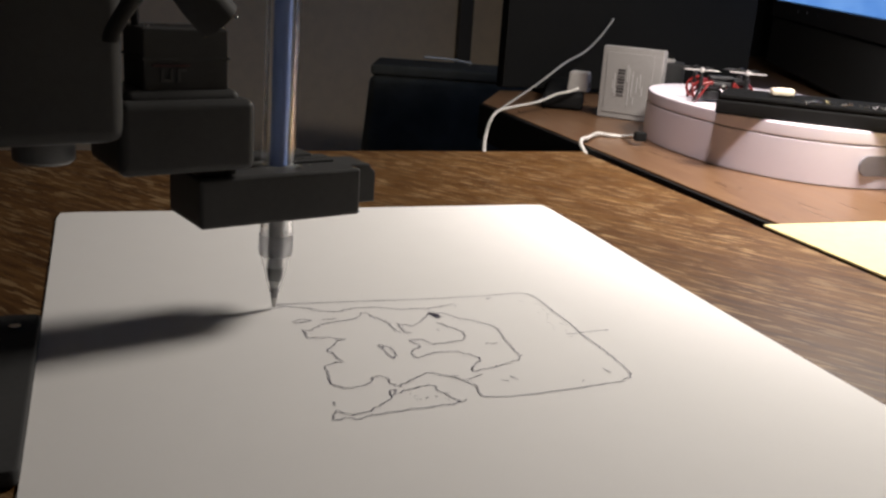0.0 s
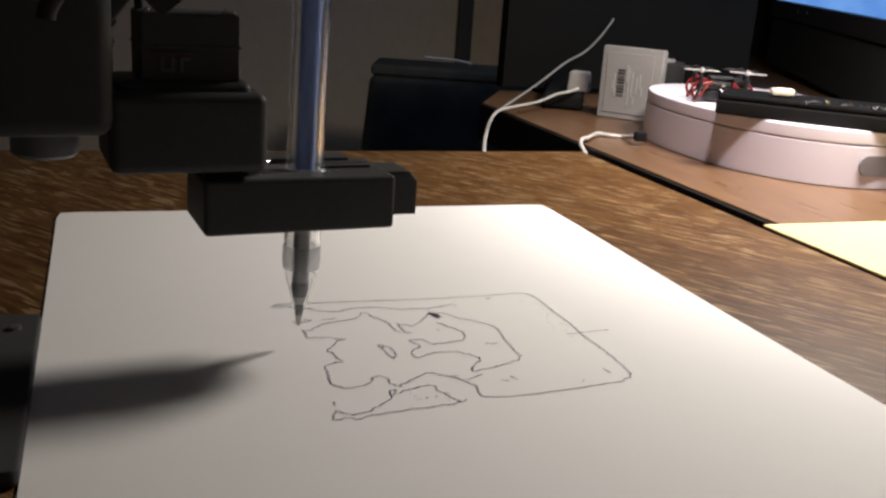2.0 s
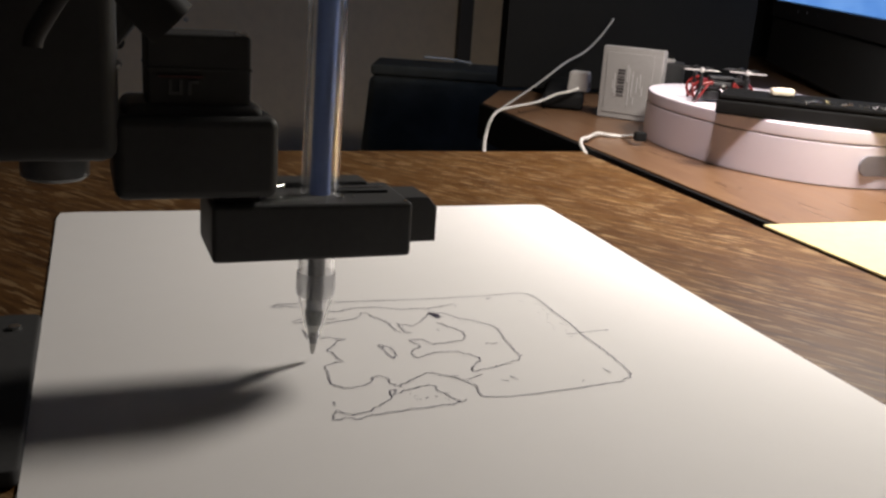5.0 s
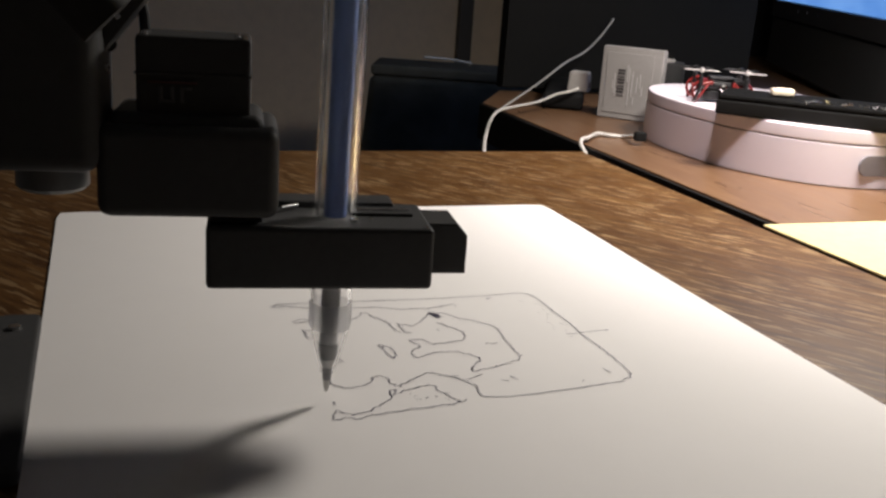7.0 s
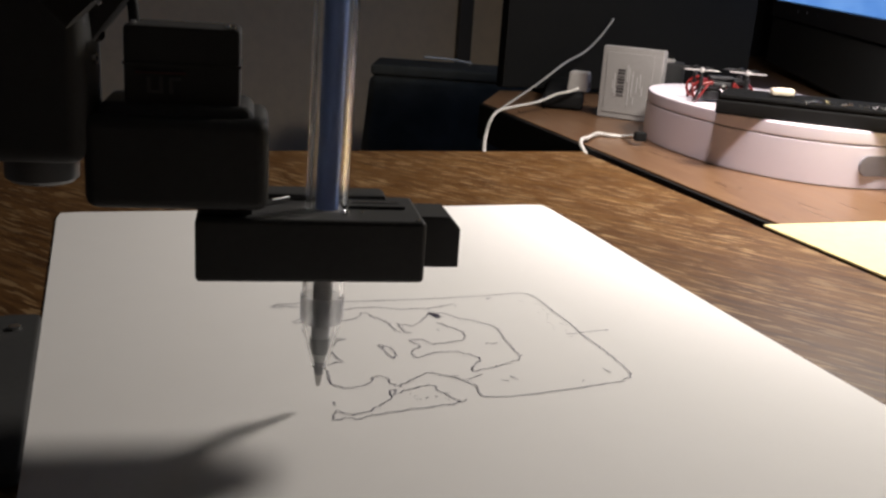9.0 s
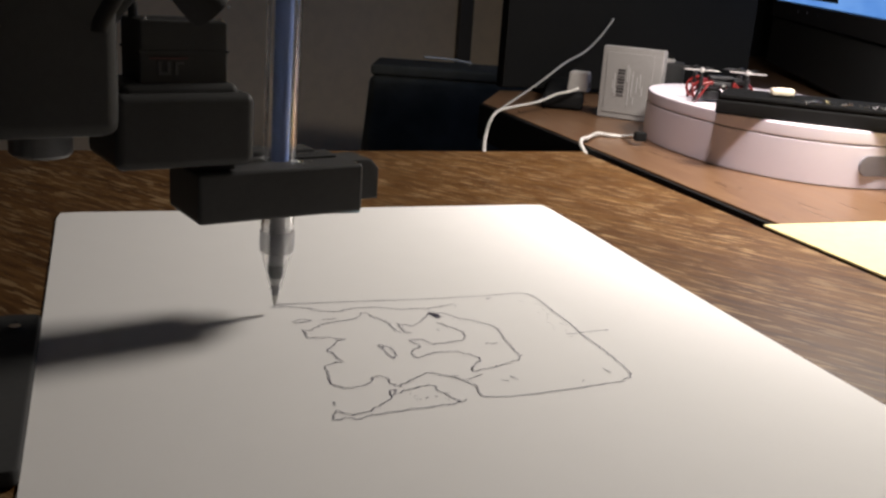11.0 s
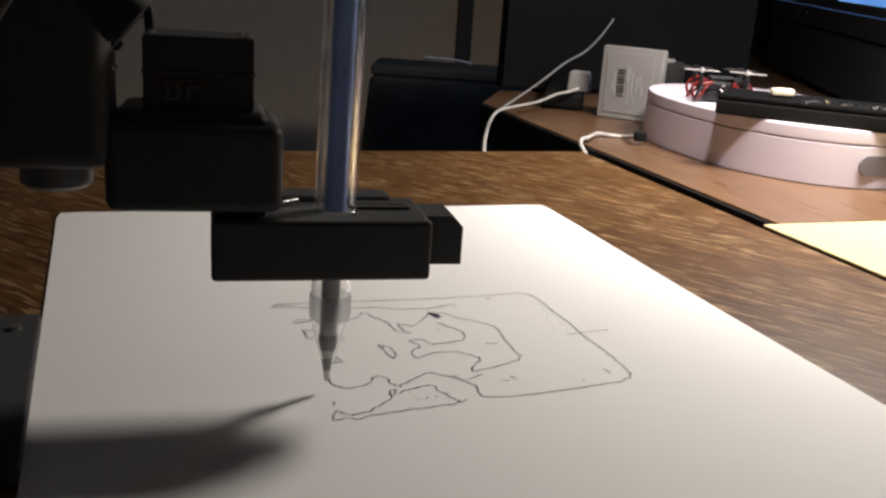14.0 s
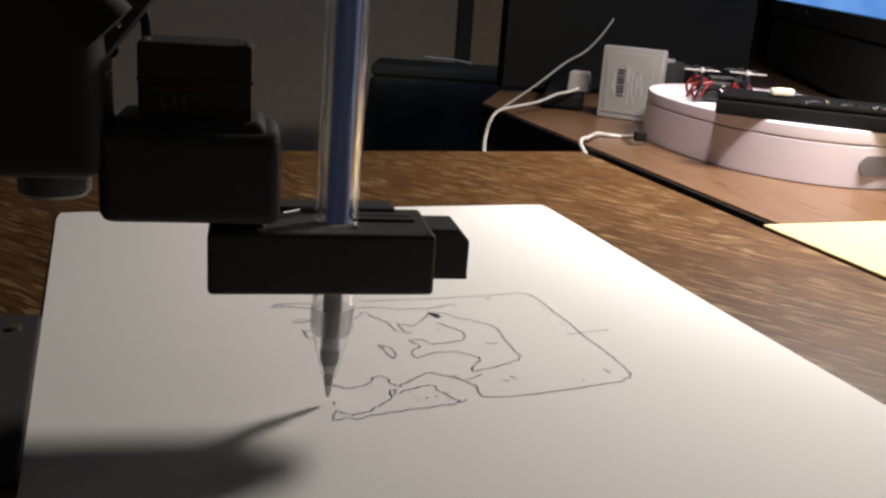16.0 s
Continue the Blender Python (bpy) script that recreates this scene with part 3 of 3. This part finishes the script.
cord("charging_cable", [(0.4671, 0.4, 0.0714), (0.4497, 0.39, 0.0552), (0.4305, 0.38, 0.0423), (0.4018, 0.36, 0.0335), (0.3625, 0.33, 0.0178), (0.3164, 0.28, 0.0084), (0.2788, 0.22, 0.0079), (0.254, 0.17, 0.005), (0.2405, 0.139, 0.0009), (0.2405, 0.1365, -0.03), (0.2405, 0.137, -0.2)], 0.0009, THIN_CABLE, "thin greyish white cable hanging behind the brown desk")
cord("charging_cable", [(0.3862, 0.3, 0.0191), (0.3768, 0.3, 0.0162), (0.3668, 0.3, 0.0141), (0.3451, 0.29, 0.0087), (0.3102, 0.26, 0.0087), (0.2884, 0.235, 0.0089), (0.2683, 0.2, 0.0064), (0.2542, 0.17, 0.0032), (0.2418, 0.141, -0.0002), (0.2448, 0.1385, -0.03), (0.2478, 0.139, -0.2)], 0.0011, CABLE, "white cable running from the charger behind the desk")
cord("case_cable", [(0.358, 0.1548, 0.006), (0.3623, 0.1789, 0.0016), (0.3533, 0.1829, 0.0016), (0.3456, 0.1869, 0.002), (0.3264, 0.1656, 0.003), (0.3164, 0.1556, 0.001), (0.3145, 0.135, -0.02), (0.314, 0.12, -0.12)], 0.0014, CABLE, "white cable from the oval case into the desk gap")
tagged(mesh("cable_plug", moved(block(-0.004, 0.004, -0.003, 0.003, -0.003, 0.003, 0.001), pose(0.36, 0.1548, 0.006, 0, 0, -15)), BLACK_MATT), "black plug in the side of the white case", "plug")


# ---- robot arm ----
BASE = Vector((-0.0883, -0.1678, 0.0))
robot = thing("robot_arm", Matrix.Translation(BASE), "black desktop robot arm holding a pen over paper", "robot arm")
base = part("base", joined(prism(rounded(-0.070, 0.0885, -0.048, 0.042, 0.002), 0.0004, 0.0045, 0.001), prism(rounded(-0.062, 0.060, -0.044, 0.040, 0.012), 0.0045, 0.045, 0.004)), ROBOT_MATT, robot)
part("base_screw", moved(lathe([(0, 0), (0.0016, 0), (0.0016, 0.001), (0, 0.0014)], 12), pose(0.0825, 0.030, 0.0045)), STEEL, base, "small dark screw")
turret = part("turret", joined(lathe([(0, 0.0455), (0.052, 0.0455), (0.052, 0.062), (0.046, 0.066), (0, 0.066)], 40), block(-0.045, 0.03, -0.030, 0.030, 0.066, 0.17, 0.006)), ROBOT, robot)
upper = part("upper_arm", joined(tube([(-0.005, -0.018, 0.12), (-0.02, -0.018, 0.26)], 0.012, 16, 2), tube([(-0.005, 0.018, 0.12), (-0.02, 0.018, 0.26)], 0.012, 16, 2)), ROBOT, robot)

# the wrist and all that it carries; its origin is the pen's tip
wrist = part("wrist", joined(
    block(-0.115, -0.0488, -0.016, 0.009, 0.0565, 0.135, 0.004, 3), moved(block(-0.006, 0.006, -0.006, 0.006, -0.004, 0.05, 0.002), pose(-0.0520, 0.000, 0.086, 0, 38, 0))), ROBOT, robot)
part("forearm", joined(block(-0.165, -0.088, -0.018, -0.012, 0.115, 0.150, 0.002), block(-0.165, -0.088, 0.006, 0.012, 0.115, 0.150, 0.002),
                       tube([(-0.075, -0.003, 0.125), (-0.13, -0.003, 0.19), (-0.17, -0.003, 0.24)], 0.010, 14, 3)), ROBOT, wrist)
part("lower_block", joined(block(-0.0503, -0.0128, -0.0140, 0.0140, 0.0472, 0.0668, 0.0026, 4), block(-0.0480, -0.0160, -0.0110, 0.0110, 0.0635, 0.0692, 0.0025, 3)), ROBOT, wrist)
servo = part("servo", joined(block(-0.0424, -0.0189, -0.009, 0.0075, 0.066, 0.0850, 0.0010), block(-0.0426, -0.0187, -0.0092, 0.0077, 0.0768, 0.0775, 0.0002)), ROBOT_MATT, wrist)
part("emblem", moved(joined(block(0, 0.0008, -0.0004, 0.0003, 0, 0.0034), block(0.0008, 0.0024, -0.0004, 0.0003, 0, 0.0007), block(0.0024, 0.0032, -0.0004, 0.0003, 0, 0.0034), block(0.0044, 0.0052, -0.0004, 0.0003, 0, 0.0034), block(0.0052, 0.0068, -0.0004, 0.0003, 0.0027, 0.0034)), pose(-0.0378, -0.0091, 0.0712)), LOGO, servo, "small pale emblem")
part("emblem_stripe", block(-0.0400, -0.0300, -0.0095, -0.0088, 0.0752, 0.0757), LOGO_RED, servo, "thin dark red stripe")
for x, y in ((-0.0405, -0.007), (-0.0204, -0.0075), (-0.0218, -0.0050)):
    part("servo_screw", moved(lathe([(0, 0), (0.0007, 0), (0.0007, 0.0006), (0, 0.0009)], 12), pose(x, y, 0.0850)), STEEL, servo, "tiny bright screw head")
holder = part("pen_holder", block(-0.0283, 0.0224, -0.0121, 0.0126, 0.0307, 0.0452, 0.0012, 3), ROBOT, wrist)
part("riser", block(-0.0275, -0.016, -0.008, 0.0055, 0.0440, 0.0490, 0.001), ROBOT, holder)
part("back_plate", block(-0.0270, 0.0155, 0.0062, 0.0146, 0.0440, 0.0468, 0.0010), ROBOT, holder)
part("slot_plate", block(0.0055, 0.019, -0.0010, 0.0055, 0.0450, 0.0460, 0.0004), ROBOT, holder)
part("clamp_knob", moved(prism(((0.0, 0.0), (0.0098, 0.0), (0.0098, 0.0094), (0.0072, 0.0123), (0.0, 0.0123)), -0.0080, 0.0055, 0.0006),
                         Matrix.Translation((0.0218, 0, 0.0325)) @ pose(0, 0, 0, 90, 0, 0)), ROBOT, holder, "black clamp block")
part("pin", moved(lathe([(0, -0.0026), (0.0005, -0.0026), (0.0005, 0.0026), (0, 0.0026)], 12), Matrix.Translation((-0.0098, 0.0035, 0.0461)) @ pose(0, 0, 0, 0, 90, 42)), STEEL, holder, "bright steel pin")
part("collar_screw", moved(lathe([(0, 0), (0.0009, 0), (0.0009, 0.0007), (0, 0.0011)], 12), pose(0.0045, -0.0062, 0.0452)), STEEL, holder, "small bright screw")
# the edge's highlight, put in as a sliver of bright steel
part("edge_highlight", block(0.0050, 0.0180, 0.0015, 0.0018, 0.0461, 0.0464), STEEL, holder, "highlight along a slot's edge, built as a thin steel line")
for x, y in ((0.0085, -0.0045), (0.0205, -0.0105)):
    part("holder_screw", moved(lathe([(0, 0), (0.0004, 0), (0.0004, 0.0003), (0, 0.0005)], 10), pose(x, y, 0.0452)), STEEL, holder)
part("cup", moved(lathe([(0, 0.0475), (0.0068, 0.0478), (0.0080, 0.0488), (0.0080, 0.058), (0, 0.058)], 32), pose(-0.0630, 0.010, 0)), SMOKE, wrist, "smoky grey plastic cup under the wrist")
part("wire", tube([(-0.041, 0.000, 0.0832), (-0.042, 0.000, 0.091), (-0.047, -0.001, 0.095), (-0.0505, -0.001, 0.089), (-0.049, -0.002, 0.083), (-0.0474, -0.003, 0.0815)], 0.0012, 8), ROBOT_MATT, wrist, "black servo wire loop")
LINK_A = ((-0.0483, -0.055, 0.099), (-0.0451, -0.055, 0.0946), (-0.0412, -0.055, 0.0905))
LINK_B = ((-0.0573, -0.055, 0.0986), (-0.06, -0.055, 0.0941), (-0.0638, -0.055, 0.0879), (-0.0644, -0.055, 0.0856))
LINK_PINS = ((-0.0425, -0.0591, 0.0938), (-0.0392, -0.0592, 0.0915))
# the near linkage, a forked bracket well in front of the servo
link = part("linkage", joined(tube(LINK_A, 0.0050, 14, 4), tube(LINK_B, 0.0017, 12, 4)), ROBOT_MATT, wrist, "black forked linkage in front of the servo")
for p in LINK_PINS:
    part("linkage_screw", moved(lathe([(0, 0), (0.0004, 0), (0.0004, 0.0003), (0, 0.0005)], 12), Matrix.Translation(p) @ pose(0, 0, 0, 65, 0, 0)), STEEL, link, "tiny bright screw head")
part("wrist_screw", moved(lathe([(0, 0), (0.0011, 0), (0.0011, 0.0008), (0, 0.0012)], 12), Matrix.Translation((-0.0488, -0.006, 0.0775)) @ pose(0, 0, 0, 0, 90, 0)), STEEL, wrist, "bright screw head")

# ---- pen ----
pen = thing("pen", pose(0, 0, 0), "clear plastic ballpoint pen with blue ink, clamped in a holder", "pen")
LEAN = pose(0, 0, 0, 0, 0.9, 0)
part("tip", moved(lathe([(0, 0.0), (0.0004, 0.0002), (0.0008, 0.0018), (0.0010, 0.0034), (0, 0.0034)], 24), LEAN), TIP_METAL, pen, "grey metal writing tip")
part("tip_socket", moved(lathe([(0, 0.0034), (0.00105, 0.0034), (0.00135, 0.0068), (0, 0.0068)], 24), LEAN), DARK_STEEL, pen, "dark socket behind the tip")
part("barrel", moved(lathe([(0.0012, 0.0050), (0.0017, 0.0054), (0.0030, 0.0102), (0.0042, 0.0152), (0.0047, 0.0187), (0.0049, 0.0260), (0.0050, 0.140), (0.0037, 0.140), (0.0037, 0.0290), (0.0042, 0.0260), (0.0041, 0.0187), (0.0036, 0.0152), (0.0025, 0.0102), (0.0014, 0.0066)], 40, True), LEAN), CLEAR, pen, "clear plastic barrel").visible_shadow = False
part("pale_ring", moved(lathe([(0, 0.0069), (0.0012, 0.0069), (0.0019, 0.0090), (0, 0.0090)], 24), LEAN), RING, pen, "pale plastic ring inside the cone")
part("dark_sleeve", moved(lathe([(0, 0.0091), (0.0020, 0.0091), (0.0024, 0.0110), (0.0024, 0.0132), (0, 0.0132)], 24), LEAN), SLEEVE, pen, "dark grey sleeve inside the cone")
part("grip_core", moved(lathe([(0, 0.0133), (0.0022, 0.0133), (0.0023, 0.0300), (0, 0.0300)], 24), LEAN), GRIP, pen, "smoky grey inner sleeve")
part("refill", moved(lathe([(0, 0.0302), (0.0025, 0.0302), (0.0026, 0.034), (0.0028, 0.136), (0, 0.136)], 24), LEAN), REFILL, pen, "blue ink tube")
part("grip", moved(lathe([(0.00475, 0.0172), (0.0049, 0.0174), (0.00515, 0.0190), (0.00515, 0.0235), (0.00505, 0.0240), (0.00500, 0.0235), (0.00492, 0.0200)], 40, True), LEAN), MILKY, pen, "milky see-through grip").visible_shadow = False

# seconds, tip x, y and height in millimetres, turn of the arm in degrees
TIP_ROWS = (
    (0, 66.6, -122.6, 1.2, 16.3),
    (0.2, 66, -121.7, 2.2, 16.6),
    (0.5, 65.3, -120.7, 3.8, 17),
    (0.7, 64.3, -120.2, 5.2, 17.3),
    (1, 65, -125.1, 7.2, 15.5),
    (1.2, 65.4, -127.9, 7.2, 14.5),
    (1.5, 66.4, -131.3, 7.3, 13.3),
    (1.8, 68.3, -149.3, 6.9, 6.7),
    (2, 68.3, -153.1, 6.7, 5.3),
    (2.1, 68.4, -177.4, 5.9, -3.5),
    (2.3, 68.9, -182.6, 4.4, -5.4),
    (2.5, 69.5, -184.4, 2.8, -6),
    (3, 69.5, -184.2, 2.7, -6),
    (3.2, 69.9, -179.2, 2.8, -4.1),
    (3.4, 70.8, -173, 2.9, -1.9),
    (3.5, 71.2, -157.7, 2.9, 3.6),
    (3.7, 71, -153.9, 2.7, 5),
    (4, 70.9, -152, 2.5, 5.6),
    (4.2, 70.9, -152.3, 2.6, 5.6),
    (5.2, 69.9, -168.7, 2.4, -0.4),
    (6.3, 68.9, -190.1, 2.2, -8.1),
    (6.5, 68.9, -189.5, 2.4, -7.9),
    (7, 68.1, -190.2, 3.7, -8.2),
    (7.5, 67.4, -190.8, 4.5, -8.4),
    (8, 68.7, -191.3, 1.9, -8.5),
    (8.5, 68.2, -191.3, 3, -8.6),
    (9, 65.8, -191.1, 5.7, -8.6),
    (9.2, 65.8, -191.1, 5.7, -8.6),
    (10.2, 66.3, -159, 4.4, 3.3),
    (11.3, 66.2, -122.8, 3, 16.2),
    (11.5, 66.3, -123.3, 2.8, 16),
    (12, 65.3, -123.6, 4.8, 16),
    (12.5, 64.2, -126.8, 6.9, 15),
    (12.6, 64.8, -128.6, 6.4, 14.3),
    (12.8, 67.9, -148.7, 5.5, 7),
    (13, 70.3, -162.6, 4.6, 1.9),
    (13.3, 70.5, -174.2, 3.9, -2.3),
    (13.5, 69.7, -182.7, 3.4, -5.4),
    (14, 69.5, -183.9, 3.5, -5.8),
    (14.5, 67.8, -192.3, 3.2, -8.9),
    (15, 68.1, -192.4, 2.9, -8.9),
    (15.5, 67.7, -192.4, 3.7, -9),
    (16, 68.4, -190.9, 2.5, -8.4),
)


def motions():
    world_rows = [(t, pose(x / 1000, y / 1000, z / 1000, 0, 0, a)) for t, x, y, z, a in TIP_ROWS]
    walk(pen, world_rows)
    walk(wrist, [(t, Matrix.Translation(-BASE) @ m) for t, m in world_rows])
    walk(shown, [(t, pose(0, 0, z)) for t, z in ((0, 0.112), (10.4, 0.112), (11.1, 0), (15.85, 0), (15.95, 0.112), (16.0, 0.112))])
    walk(strip_bar, [(t, pose(0, 0, z)) for t, z in ((0, 0.152), (11.6, 0.152), (11.9, 0), (15.6, 0), (15.75, 0.152), (16.0, 0.152))])
    walk(turret, [(t, pose(0, 0, 0, 0, 0, a)) for t, x, y, z, a in TIP_ROWS])
    walk(upper, [(t, pose(0, 0, 0, 0, 0, a)) for t, x, y, z, a in TIP_ROWS])


motions()
